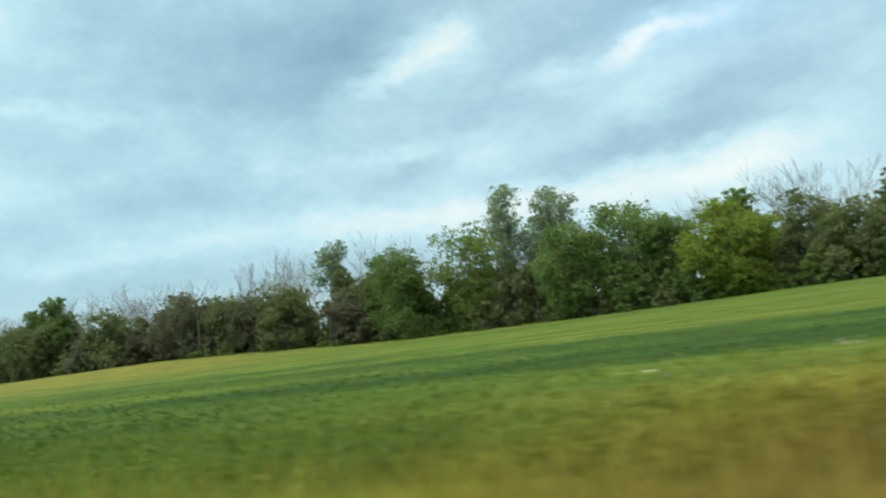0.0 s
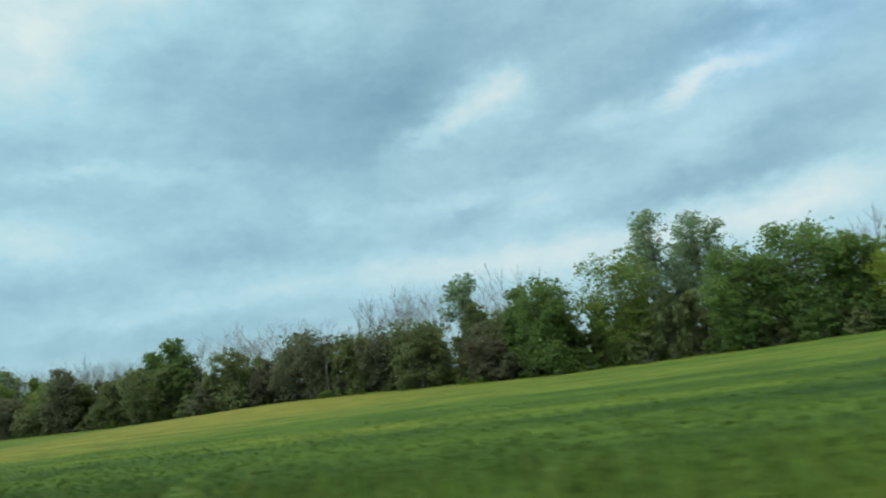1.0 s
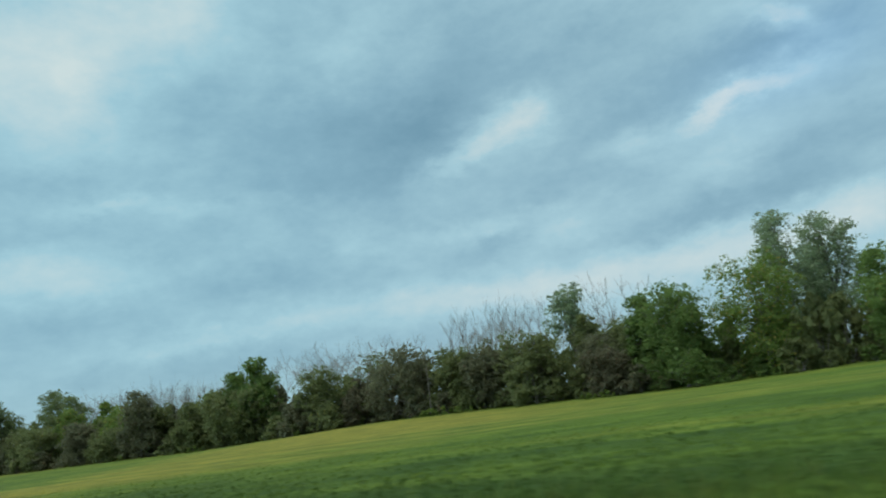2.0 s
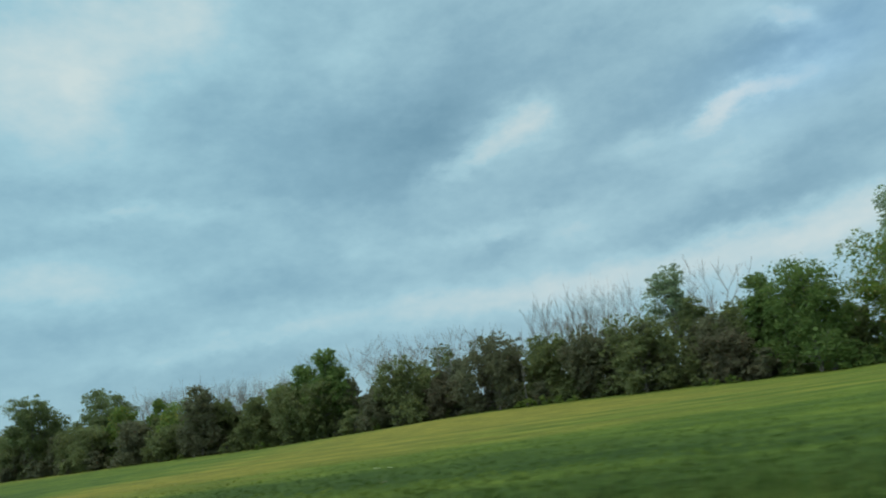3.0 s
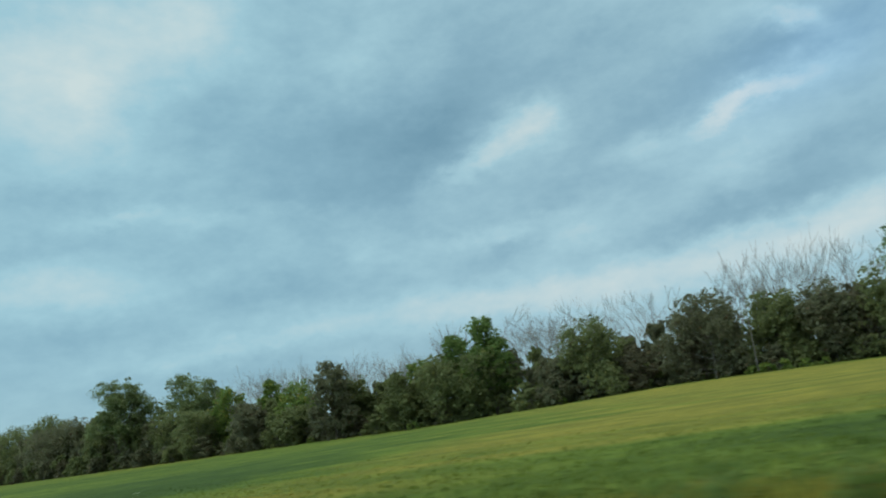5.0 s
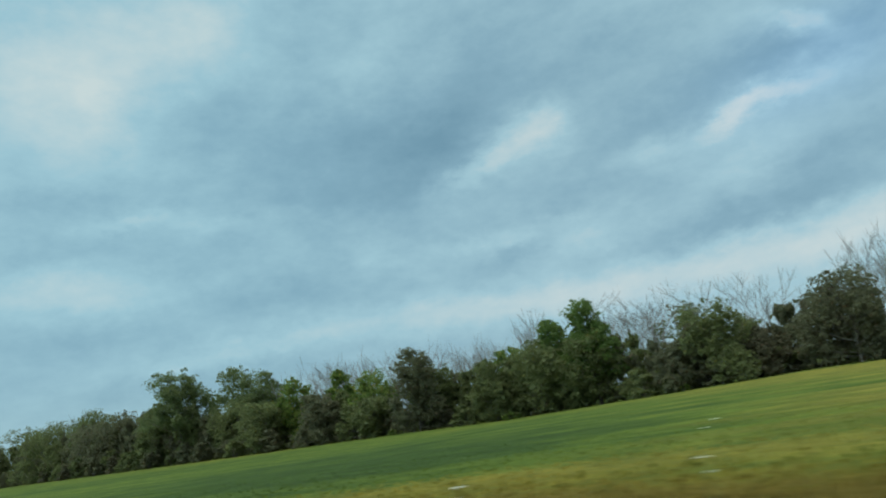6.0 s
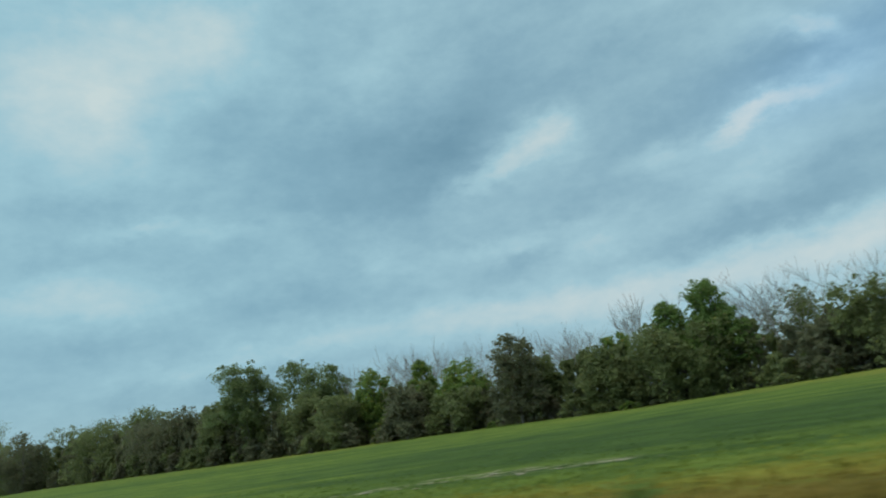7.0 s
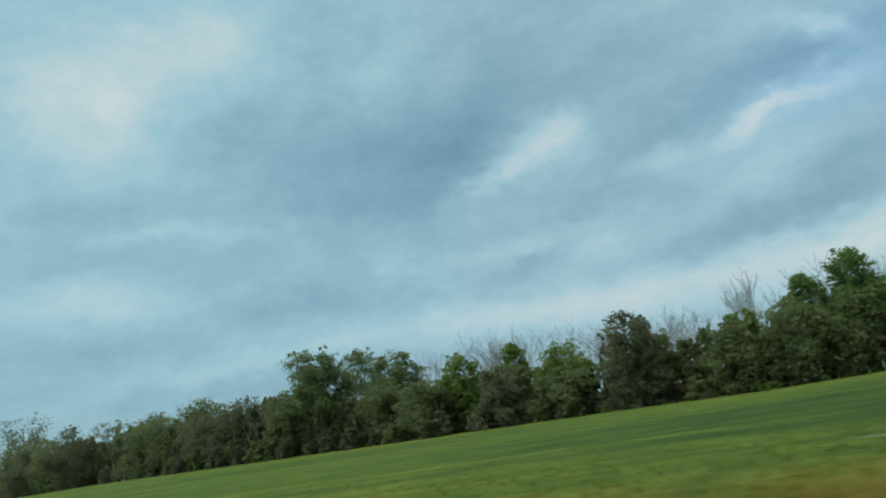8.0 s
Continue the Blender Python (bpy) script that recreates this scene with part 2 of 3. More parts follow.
def make_field_materials():
    mat, n = material("crop_ground")
    colour, place, ragged = field_colour(n)
    x0, y0, z0 = n.split(place)
    grain = n.noise(n.combine(n.mul(x0, 0.45), y0, z0), 1.6, 7.0, 0.68)
    x, y, z = n.split(place)
    rows = n.noise(n.combine(n.mul(x, 0.05), n.mul(y, 0.7), 0.0), 1.0, 5.0, 0.6)
    colour = n.mix(n.step(rows, 0.35, 0.65, 0.4, 0.0), colour, n.mix(1.0, colour, (0.72, 0.80, 0.78), "MULTIPLY"))
    patch = n.noise(n.combine(n.mul(x, 0.28), n.mul(y, 0.5), 9.0), 1.0, 6.0, 0.68)
    colour = n.mix(n.step(patch, 0.42, 0.62), n.mix(1.0, colour, (0.78, 0.83, 0.81), "MULTIPLY"), n.mix(1.0, colour, (1.17, 1.15, 1.06), "MULTIPLY"))
    tuft = n.noise(n.combine(n.mul(x, 0.75), y, 3.0), 1.0, 4.0, 0.6)
    colour = n.mix(n.step(tuft, 0.4, 0.56, 0.2, 0.0), colour, n.mix(1.0, colour, (0.58, 0.70, 0.72), "MULTIPLY"))
    colour = n.mix(n.step(grain, 0.3, 0.6, 0.35, 0.0), colour, n.mix(1.0, colour, (0.70, 0.76, 0.74), "MULTIPLY"))
    clod = n.noise(n.combine(n.mul(x, 1.3), n.mul(y, 2.2), 6.0), 1.0, 4.0, 0.65)
    bare = 0.0
    for cx, cy, along, across in SOIL:
        bare = n.sum(bare, n.spot(x, y, (cx, cy, along, across * 1.6, 4, 1.0)))
    bare = n.mul(n.step(bare, 0.3, 0.7), n.step(clod, 0.47, 0.6, 0.0, 0.8))
    dusty = n.mix(n.step(grain, 0.3, 0.7), (0.17, 0.14, 0.095), (0.30, 0.255, 0.185))
    colour = n.mix(bare, colour, dusty)
    surface(n, colour, 0.95, grain, 0.1, 0.05)
    leaf, n = material("crop_leaf")
    colour, place, ragged = field_colour(n)
    island = n.add("ShaderNodeNewGeometry").outputs["Random Per Island"]
    colour = n.mix(n.mul(island, 0.7), colour, n.mix(1.0, colour, (1.75, 1.7, 1.5), "MULTIPLY"))
    colour = n.mix(n.math("LESS_THAN", island, 0.25), colour, n.mix(1.0, colour, (0.9, 0.95, 0.9), "MULTIPLY"))
    surface(n, colour, 0.75, gloss=0.1, through_light=0.45)
    grass, n = material("verge_grass")
    island = n.add("ShaderNodeNewGeometry").outputs["Random Per Island"]
    colour, place, ragged = field_colour(n)
    colour = n.mix(1.0, colour, (1.9, 1.9, 1.7), "MULTIPLY")
    colour = n.mix(n.step(island, 0.5, 1.0, 0.0, 0.4), colour, (0.25, 0.19, 0.05))
    surface(n, colour, 0.7, gloss=0.2, through_light=0.25)
    return mat, leaf, grass


GROUND, CROP, GRASS = make_field_materials()
GREEN = leaf_material("leaf_green", (0.082, 0.126, 0.037), (0.114, 0.170, 0.044), (0.142, 0.207, 0.053))
# leaf_green scaled brighter by one factor, for the trees at the near end
GREEN_BRIGHT = leaf_material("leaf_green_bright", (0.093, 0.144, 0.042), (0.130, 0.194, 0.050), (0.162, 0.236, 0.060))
DEEP = leaf_material("leaf_deep", (0.106, 0.123, 0.052), (0.133, 0.154, 0.059), (0.162, 0.182, 0.067))
GREY = leaf_material("leaf_grey", (0.151, 0.202, 0.112), (0.194, 0.253, 0.137), (0.235, 0.297, 0.162), (0.230, 0.253, 0.161), 0.05)
SAGE = leaf_material("leaf_sage", (0.103, 0.133, 0.055), (0.135, 0.169, 0.067), (0.170, 0.205, 0.078), (0.2, 0.22, 0.12), 0.03)
LIME = leaf_material("leaf_lime", (0.126, 0.170, 0.027), (0.179, 0.233, 0.034), (0.225, 0.276, 0.041))
OLIVE = leaf_material("leaf_olive", (0.091, 0.142, 0.033), (0.130, 0.189, 0.043), (0.188, 0.246, 0.053), (0.276, 0.230, 0.057), 0.08)
RUSSET = leaf_material("leaf_russet", (0.093, 0.088, 0.051), (0.114, 0.106, 0.061), (0.134, 0.124, 0.071), (0.138, 0.086, 0.052), 0.04)
DUSK = leaf_material("leaf_dusk", (0.103, 0.106, 0.060), (0.127, 0.129, 0.071), (0.150, 0.151, 0.080), (0.138, 0.103, 0.057), 0.03)
BARK = bark_material("bark_brown", (0.085, 0.075, 0.062), (0.18, 0.16, 0.135))
BARE = bark_material("bark_grey", (0.155, 0.148, 0.135), (0.29, 0.28, 0.26))


# ---------------------------------------------------------------- mesh helpers
def mesh_of(name, verts, faces, mat, smooth=False):
    """A mesh from arrays of vertices and of equally long faces."""
    data = bpy.data.meshes.new(name)
    verts, faces = np.asarray(verts, np.float32), np.asarray(faces, np.int32)
    size = faces.shape[1]
    data.vertices.add(len(verts))
    data.vertices.foreach_set("co", verts.ravel())
    data.loops.add(faces.size)
    data.loops.foreach_set("vertex_index", faces.ravel())
    data.polygons.add(len(faces))
    data.polygons.foreach_set("loop_start", np.arange(0, faces.size, size, dtype=np.int32))
    if smooth:
        data.polygons.foreach_set("use_smooth", np.ones(len(faces), bool))
    data.materials.append(mat)
    data.update(calc_edges=True)
    data.validate()
    return data


def part(name, data, parent, label=""):
    ob = new(name, data)
    ob.parent = parent
    return tagged(ob, label)


def tube(points, radii, sides=5):
    """A tapered tube along points: vertices and quads."""
    points, radii = np.asarray(points, float), np.asarray(radii, float)
    along = np.gradient(points, axis=0)
    along /= np.linalg.norm(along, axis=1, keepdims=True) + 1e-9
    side = np.cross(along, (0.31, 0.95, 0.05))
    side /= np.linalg.norm(side, axis=1, keepdims=True) + 1e-9
    up = np.cross(along, side)
    a = np.arange(sides) * 2 * np.pi / sides
    ring = np.cos(a)[None, :, None] * side[:, None] + np.sin(a)[None, :, None] * up[:, None]
    verts = (points[:, None] + ring * radii[:, None, None]).reshape(-1, 3)
    i, j = np.meshgrid(np.arange(len(points) - 1), np.arange(sides), indexing="ij")
    k = (j + 1) % sides
    faces = np.stack([i * sides + j, i * sides + k, (i + 1) * sides + k, (i + 1) * sides + j], -1).reshape(-1, 4)
    return verts, faces


def joined(pieces):
    verts, faces, base = [], [], 0
    for v, f in pieces:
        verts.append(v)
        faces.append(np.asarray(f) + base)
        base += len(v)
    return np.concatenate(verts), np.concatenate(faces)


def bent(rng, a, b, steps, sway):
    """A wavering line from a to b."""
    t = np.linspace(0, 1, steps)[:, None]
    line = np.asarray(a) * (1 - t) + np.asarray(b) * t
    drift = np.cumsum(rng.normal(0, sway, (steps, 3)), axis=0)
    return line + drift * t * (1 - 0.6 * t)


def sprays(rng, points, normals, size, spread=0.5):
    """One small folded leaf spray at each point, facing roughly along its normal."""
    count = len(points)
    n = normals + rng.normal(0, spread, (count, 3))
    n /= np.linalg.norm(n, axis=1, keepdims=True) + 1e-9
    u = np.cross(n, rng.normal(0, 1, (count, 3)))
    u /= np.linalg.norm(u, axis=1, keepdims=True) + 1e-9
    v = np.cross(n, u)
    s = size * rng.uniform(0.55, 1.35, (count, 1))
    w = s * rng.uniform(0.45, 0.8, (count, 1))
    fold = n * s * rng.uniform(-0.25, 0.25, (count, 1))
    verts = np.stack([points - u * s, points - v * w + fold, points + u * s, points + v * w + fold], 1).reshape(-1, 3)
    return verts, np.arange(count * 4).reshape(-1, 4)


PROFILES = {
    "dome": lambda t: np.sqrt(np.clip(1 - np.where(t > 0.4, (t - 0.4) / 0.66, (0.4 - t) / 0.75) ** 2, 0.02, 1)),
    "column": lambda t: 0.55 + 0.45 * np.sin(np.pi * np.clip(0.1 + 0.85 * t, 0, 1)),
    "vase": lambda t: 0.5 + 0.5 * np.sin(np.pi * np.clip(0.05 + 0.78 * t, 0, 1)),
    "spindle": lambda t: 0.25 + 0.75 * np.sin(np.pi * np.clip(0.2 + 0.74 * t, 0, 1)),
    "shrub": lambda t: np.cos(0.5 * np.pi * np.clip(t, 0, 0.97)) ** 0.5,
}


def foliage(rng, height, width, low, shape, lobes, clumps, leaves, size, gaps=0.0, knob=0.3):
    """Boughs inside an envelope, leaf clumps over each bough: domed above, open below."""
    hubs, points, normals, sizes = [], [], [], []
    # the crown is made of several leaders of unequal height: place, share of the height, share of the width
    leaders = [(np.zeros(2), 1.0, 0.74)]
    turn = rng.uniform(0, 6.28)
    for k in range(3):
        out = 0.27 * width * rng.uniform(0.75, 1.1)
        leaders.append((np.array([np.cos(turn + 2.1 * k), np.sin(turn + 2.1 * k)]) * out, rng.uniform(0.66, 0.95), rng.uniform(0.5, 0.64)))
    for i in range(lobes):
        t = (i + rng.uniform(0.2, 0.8)) / lobes
        spot, share, broad = leaders[0 if i % 5 < 2 else i % 5 - 1]
        tall = height * share
        crown = tall - height * low
        env = PROFILES[shape](t) * width * broad / 2
        r = min(knob * width, 0.26 * crown) * rng.uniform(0.6, 1.2)
        reach = max(env - 0.5 * r, 0) * rng.uniform(0.25, 1.0) ** 0.4
        a = i * 2.4 + rng.uniform(-0.7, 0.7)
        hub = np.array([spot[0] + reach * np.cos(a), spot[1] + reach * np.sin(a), height * low + crown * t])
        hub[2] = min(hub[2], tall - 0.8 * r)
        hubs.append((hub, r))
        for _ in range(clumps):
            d = rng.normal(0, 1, 3)
            d[2] += 0.3
            d /= np.linalg.norm(d)
            if rng.random() < gaps:
                continue
            centre = hub + d * r * rng.uniform(0.15, 0.95) ** 0.5 * (1, 1, 0.85)
            spread = r * rng.uniform(0.26, 0.46)
            if rng.random() < 0.16:
                # a sprig that stands out of the bough
                centre, spread = hub + d * r * rng.uniform(0.9, 1.05), r * rng.uniform(0.14, 0.22)
            q = rng.normal(0, 1, (leaves, 3))
            q /= np.linalg.norm(q, axis=1, keepdims=True)
            q[:, 2] = np.where(rng.random(leaves) < 0.4, np.abs(q[:, 2]), q[:, 2])
            points.append(centre + q * spread * (1.2, 1.2, 0.85) * rng.uniform(0.1, 1.0, (leaves, 1)) ** 0.5)
            normals.append(d * 0.3 + (0, 0, 0.2) + q * 0.45)
            sizes.append(np.full((leaves, 1), size))
        # the shaded inside of the bough
        inner = max(6, clumps * leaves // 14)
        points.append(hub + rng.normal(0, 0.3, (inner, 3)) * r)
        normals.append(rng.normal(0, 1, (inner, 3)))
        sizes.append(np.full((inner, 1), size * 1.5))
    points, normals, sizes = np.concatenate(points), np.concatenate(normals), np.concatenate(sizes)
    keep = points[:, 2] > 0.12
    return hubs, sprays(rng, points[keep], normals[keep], sizes[keep], 0.7)


def leafy_tree(kind, x, y, height, width, low, mat, shape, seed, label, lobes=18, clumps=24, leaves=26, size=0.165, gaps=0.1, lean=0.0, knob=0.3):
    """A tapered trunk, limbs to every bough and a crown of leaf sprays."""
    rng = np.random.default_rng(seed)
    top = Matrix.Translation((x, y, ground_height(x, y) - 0.05))
    thing = new(kind)
    thing.matrix_basis = top
    width *= 1.2
    hubs, crown = foliage(rng, height, width, low, shape, lobes, clumps, leaves, size, gaps, knob)
    foot = max(0.12, height * 0.016)
    stem = bent(rng, (0, 0, -0.1), (lean * height * 0.6, 0, height * 0.86), 9, 0.12)
    trunk = tube(stem, np.linspace(foot, foot * 0.22, 9) * (1 + 0.5 * np.exp(-np.linspace(0, 9, 9))), 7)
    limbs = []
    for hub, r in hubs:
        z = max(hub[2] * rng.uniform(0.45, 0.7), 0.3)
        k = np.interp(z, stem[:, 2], np.arange(9))
        start = np.array([np.interp(k, np.arange(9), stem[:, c]) for c in range(3)])
        thick = foot * rng.uniform(0.22, 0.4)
        limbs.append(tube(bent(rng, start, hub, 6, 0.1), np.linspace(thick, thick * 0.25, 6), 4))
        for _ in range(3):
            d = rng.normal(0, 1, 3)
            d[2] = abs(d[2])
            limbs.append(tube(bent(rng, hub * 0.75 + start * 0.25, hub + d / np.linalg.norm(d) * r * 0.9, 4, 0.05), np.linspace(thick * 0.4, 0.015, 4), 3))
    part("trunk", mesh_of("trunk", *trunk, BARK, True), thing)
    part("branching", mesh_of("branching", *joined(limbs), BARK, True), thing)
    part("crown", mesh_of("crown", *crown, mat), thing)
    return tagged(thing, label, "tree", "trees of the hedgerow")


def bare_mesh(rng, height, spread):
    """A leafless tree: stems that fork upwards again and again into a fan of fine twigs."""
    stems, twigs = [], []

    def grow(at, way, length, thick, depth):
        steps = 5 if depth < 2 else 4
        line = bent(rng, at, at + way * length, steps, 0.035 * length ** 0.5)
        tip = max(thick * 0.68, 0.014)
        (stems if depth < 1 else twigs).append(tube(line, np.linspace(thick, tip, steps), 6 if depth < 1 else 4 if depth < 3 else 3))
        if depth >= 4:
            return
        ways = []
        for _ in range(2 if depth < 2 else int(rng.integers(2, 4))):
            turn = rng.normal(0, 1, 3) * (1, 1, 0.25)
            ways.append((line[-1], way + turn / np.linalg.norm(turn) * spread * rng.uniform(0.5, 1.2) + (0, 0, 0.16), rng.uniform(0.55, 0.95), tip, depth + 1))
        for _ in range(1 if depth == 0 else 2):
            # side shoots along the way
            turn = rng.normal(0, 1, 3) * (1, 1, 0.2)
            ways.append((line[rng.integers(steps // 2, steps)], way * 0.8 + turn / np.linalg.norm(turn) * spread * 1.6 + (0, 0, 0.3), rng.uniform(0.35, 0.7), tip * 0.6, max(depth + 1, 3)))
        for start, d, share, thin, deeper in ways:
            grow(start.copy(), d / np.linalg.norm(d), length * share, thin, deeper)

    for _ in range(int(rng.integers(2, 5))):
        lean = rng.normal(0, 0.17, 3) * (1, 1, 0) + (0, 0, 1)
        grow(np.array([rng.normal(0, 0.25), rng.normal(0, 0.25), -0.1]), lean / np.linalg.norm(lean), height * rng.uniform(0.3, 0.42), height * rng.uniform(0.0065, 0.010), 0)
    (v, f), (w, g) = joined(stems), joined(twigs)
    k = height / np.quantile(w[:, 2], 0.97)
    return (v * k, f), (w * k, g)


# ---------------------------------------------------------------- ground
EDGE_X = [-300, -262, -212, -178, -144, -128, -110, -90, -77, -51, -45, -21, 8, 60]
EDGE_Z = [2.3, 2.1, 1.2, 0.6, 0.1, -0.3, -0.2, 0.0, -0.3, -1.2, -1.4, -1.5, -1.0, -0.9]


def ground_height(x, y):
    s = np.clip((np.asarray(y, float) - 15) / 74, 0, 1)
    return np.interp(x, EDGE_X, EDGE_Z) * s * s * (3 - 2 * s) + 0.2 * np.clip((np.asarray(y, float) - 12) / 30, 0, 1)


def make_ground():
    def axis(lo, hi, near_lo, near_hi, step):
        fine = np.arange(near_lo, near_hi + step, step)
        far_a = near_lo - np.geomspace(step, near_lo - lo, 24)[::-1]
        far_b = near_hi + step + np.geomspace(step, hi - near_hi, 24)
        return np.concatenate([far_a, fine, far_b])

    xs, ys = axis(-4000, 3500, -340, 60, 1.6), axis(-3000, 4500, -6, 120, 0.7)
    gx, gy = np.meshgrid(xs, ys, indexing="ij")
    gz = ground_height(gx, gy)
    rough = np.random.default_rng(5).normal(0, 0.012, gz.shape)
    near = (gx > -340) & (gx < 60) & (gy > -6) & (gy < 120)
    gz = gz + np.where(near, rough, 0)
    verts = np.stack([gx, gy, gz], -1).reshape(-1, 3)
    i, j = np.meshgrid(np.arange(len(xs) - 1), np.arange(len(ys) - 1), indexing="ij")
    w = len(ys)
    faces = np.stack([i * w + j, (i + 1) * w + j, (i + 1) * w + j + 1, i * w + j + 1], -1).reshape(-1, 4)
    ground = new("ground", mesh_of("ground", verts, faces, GROUND, True))
    tagged(ground, "wide gently rising farm field with green and ripening crop", "ground", kind="structure")


make_ground()


def make_crop():
    """Low leafy crop, thick by the road and thinner out in the field."""
    rng = np.random.default_rng(11)
    points, sizes = [], []
    for y0, y1, x0, x1, count, size in ((6.0, 9, -150, 20, 50000, 0.06), (9, 34, -175, 24, 125000, 0.058)):
        x, y = rng.uniform(x0, x1, count), y0 + (y1 - y0) * rng.random(count) ** (2.0 if y1 > 10 else 1.0)
        tuft = np.array([noise.noise((a * 0.5, b * 0.9, 0.0)) for a, b in zip(x[::8], y[::8])]).repeat(8)[:count]
        z = ground_height(x, y) + rng.uniform(0.03, 0.28 if y1 < 10 else 0.17, count) * (1 + 0.5 * tuft) * np.clip(1 - 0.04 * (y - 12), 0.25, 1)
        points.append(np.stack([x, y, z], -1))
        sizes.append(size * np.clip(1 - 0.045 * (y - 12), 0.2, 1)[:, None])
    points, sizes = np.concatenate(points), np.concatenate(sizes)
    grown = np.ones(len(points), bool)
    for cx, cy, along, across in SOIL:
        grown &= ((points[:, 0] - cx) / along) ** 2 + ((points[:, 1] - cy) / across) ** 2 > 1
    points, sizes = points[grown], sizes[grown]
    verts, faces = sprays(rng, points, np.tile((0.0, -0.35, 0.8), (len(points), 1)), sizes, 0.55)
    tagged(new("crop", mesh_of("crop", verts, faces, CROP)), "knee-high leafy field crop, green with yellowing drifts", "crop", kind="stuff")


def make_verge():
    """Tall dry grass between the road and the crop."""
    rng = np.random.default_rng(12)
    count = 45000
    x = rng.uniform(-150, 16, count)
    y = 2.6 + rng.beta(1.4, 1.8, count) * 7.0
    clump = np.array([noise.noise((a * 0.35, b * 0.6, 5.0)) for a, b in zip(x[::6], y[::6])]).repeat(6)[:count]
    tall = rng.uniform(0.22, 0.55, count) * (1 + 0.6 * clump)
    foot = np.stack([x, y, ground_height(x, y) - 0.02], -1)
    lean = rng.normal(0, 0.22, (count, 3)) * (1, 1, 0)
    side = rng.normal(0, 1, (count, 3)) * (1, 1, 0)
    side *= 0.009 / (np.linalg.norm(side, axis=1, keepdims=True) + 1e-9)
    tip = foot + (lean + (0, 0, 1)) * tall[:, None]
    mid = foot * 0.45 + tip * 0.55 - lean * tall[:, None] * 0.22
    verts = np.stack([foot - side, foot + side, mid + side * 1.2, tip, mid - side * 1.2], 1).reshape(-1, 3)
    faces = np.arange(count * 5).reshape(-1, 5)
    tagged(new("verge_grass", mesh_of("verge_grass", verts, faces, GRASS)), "tall dry roadside grass, straw yellow and brown", "grass", kind="stuff")


make_crop()
make_verge()

# ---------------------------------------------------------------- trees: x, y, height, crown width, crown's foot
BROADLEAF = [
    (-1.5, 102, 13.2, 5.2, 0.2), (-10.2, 95, 11.2, 7.2, 0.06),
    (-16.0, 95, 13.9, 10.4, 0.05), (-22.6, 93, 12.5, 8.0, 0.05), (-46.1, 92, 12.7, 9.1, 0.04), (-116.4, 94, 13.9, 6.8, 0.25),
    (-121.3, 94, 12.3, 6.2, 0.3), (-50.5, 95, 12.2, 5.2, 0.05),
]
DARK_BROADLEAF = [
    (5.1, 97, 10.9, 8.2, 0.08), (-57.1, 96, 8.3, 5.6, 0.1), (-59.6, 100, 11.2, 5.6, 0.05), (-65.4, 91, 9.7, 9.9, 0.03), (-85.9, 92, 10.4, 9.6, 0.04),
    (-100.4, 91, 9.5, 11.6, 0.03), (-66.6, 95, 7.2, 6.0, 0.05), (-73.0, 93, 9.0, 6.3, 0.05), (-78.5, 93, 9.1, 6.6, 0.05),
    (-118.0, 92.5, 9.0, 11.5, 0.03), (-104.4, 91, 5.8, 7.7, 0.03), (-123.7, 92, 9.6, 7.2, 0.02), (-130.3, 91, 8.1, 4.8, 0.03),
]
FAR_BROADLEAF = [
    (-142.2, 90, 11.9, 6.2, 0.08), (-140.1, 93, 8.9, 6.0, 0.1), (-152.0, 91, 6.2, 8.9, 0.03), (-161.8, 91, 8.3, 8.4, 0.03),
    (-175.0, 92, 8.4, 9.5, 0.03), (-206.3, 95, 10.9, 8.0, 0.1), (-219.4, 98, 11.6, 12.0, 0.05), (-238.6, 104, 14.0, 12.0, 0.08),
    (-257.1, 108, 13.5, 13.0, 0.05), (-268.0, 93, 12.7, 10.0, 0.05), (-186.0, 95, 9.5, 9.0, 0.03), (-198.0, 97, 10.0, 10.0, 0.03),
    (-228.0, 97, 10.5, 11.0, 0.03), (-246.0, 98, 11.0, 12.0, 0.03), (-279.0, 96, 12.0, 12.0, 0.03), (-290.0, 98, 13.0, 13.0, 0.03), (-302.0, 99, 13.0, 13.0, 0.03), (-53.6, 97, 9.6, 7.5, 0.03), (10.3, 92, 8.8, 8.0, 0.03), (15.3, 95, 11.4, 6.0, 0.06),
]
POPLARS = [(-29.0, 113, 20.6, 9.2, 0.25), (-33.9, 106, 20.6, 8.2, 0.15)]
COTTONWOODS = [(-196.5, 93, 16.5, 12.0, 0.4), (-203.5, 114, 17.9, 10.5, 0.3), (-192.3, 110, 15.8, 11.0, 0.3)]
ASHES = [(-36.8, 94, 14.1, 9.4, 0.03), (-129.6, 96, 9.8, 4.4, 0.1), (-153.1, 95, 10.0, 6.7, 0.1), (-162.4, 98, 11.6, 4.0, 0.25), (-170.4, 96, 11.4, 6.2, 0.1)]
OPEN_CROWNED = [(-109.9, 118, 12.9, 7.4, 0.3), (-283.4, 112, 14.5, 11.5, 0.2), (-307.7, 104, 19.5, 15.0, 0.25)]
RUSSETS = [(-54.5, 90, 6.1, 7.2, 0.02), (-95.0, 92, 5.7, 5.9, 0.03)]

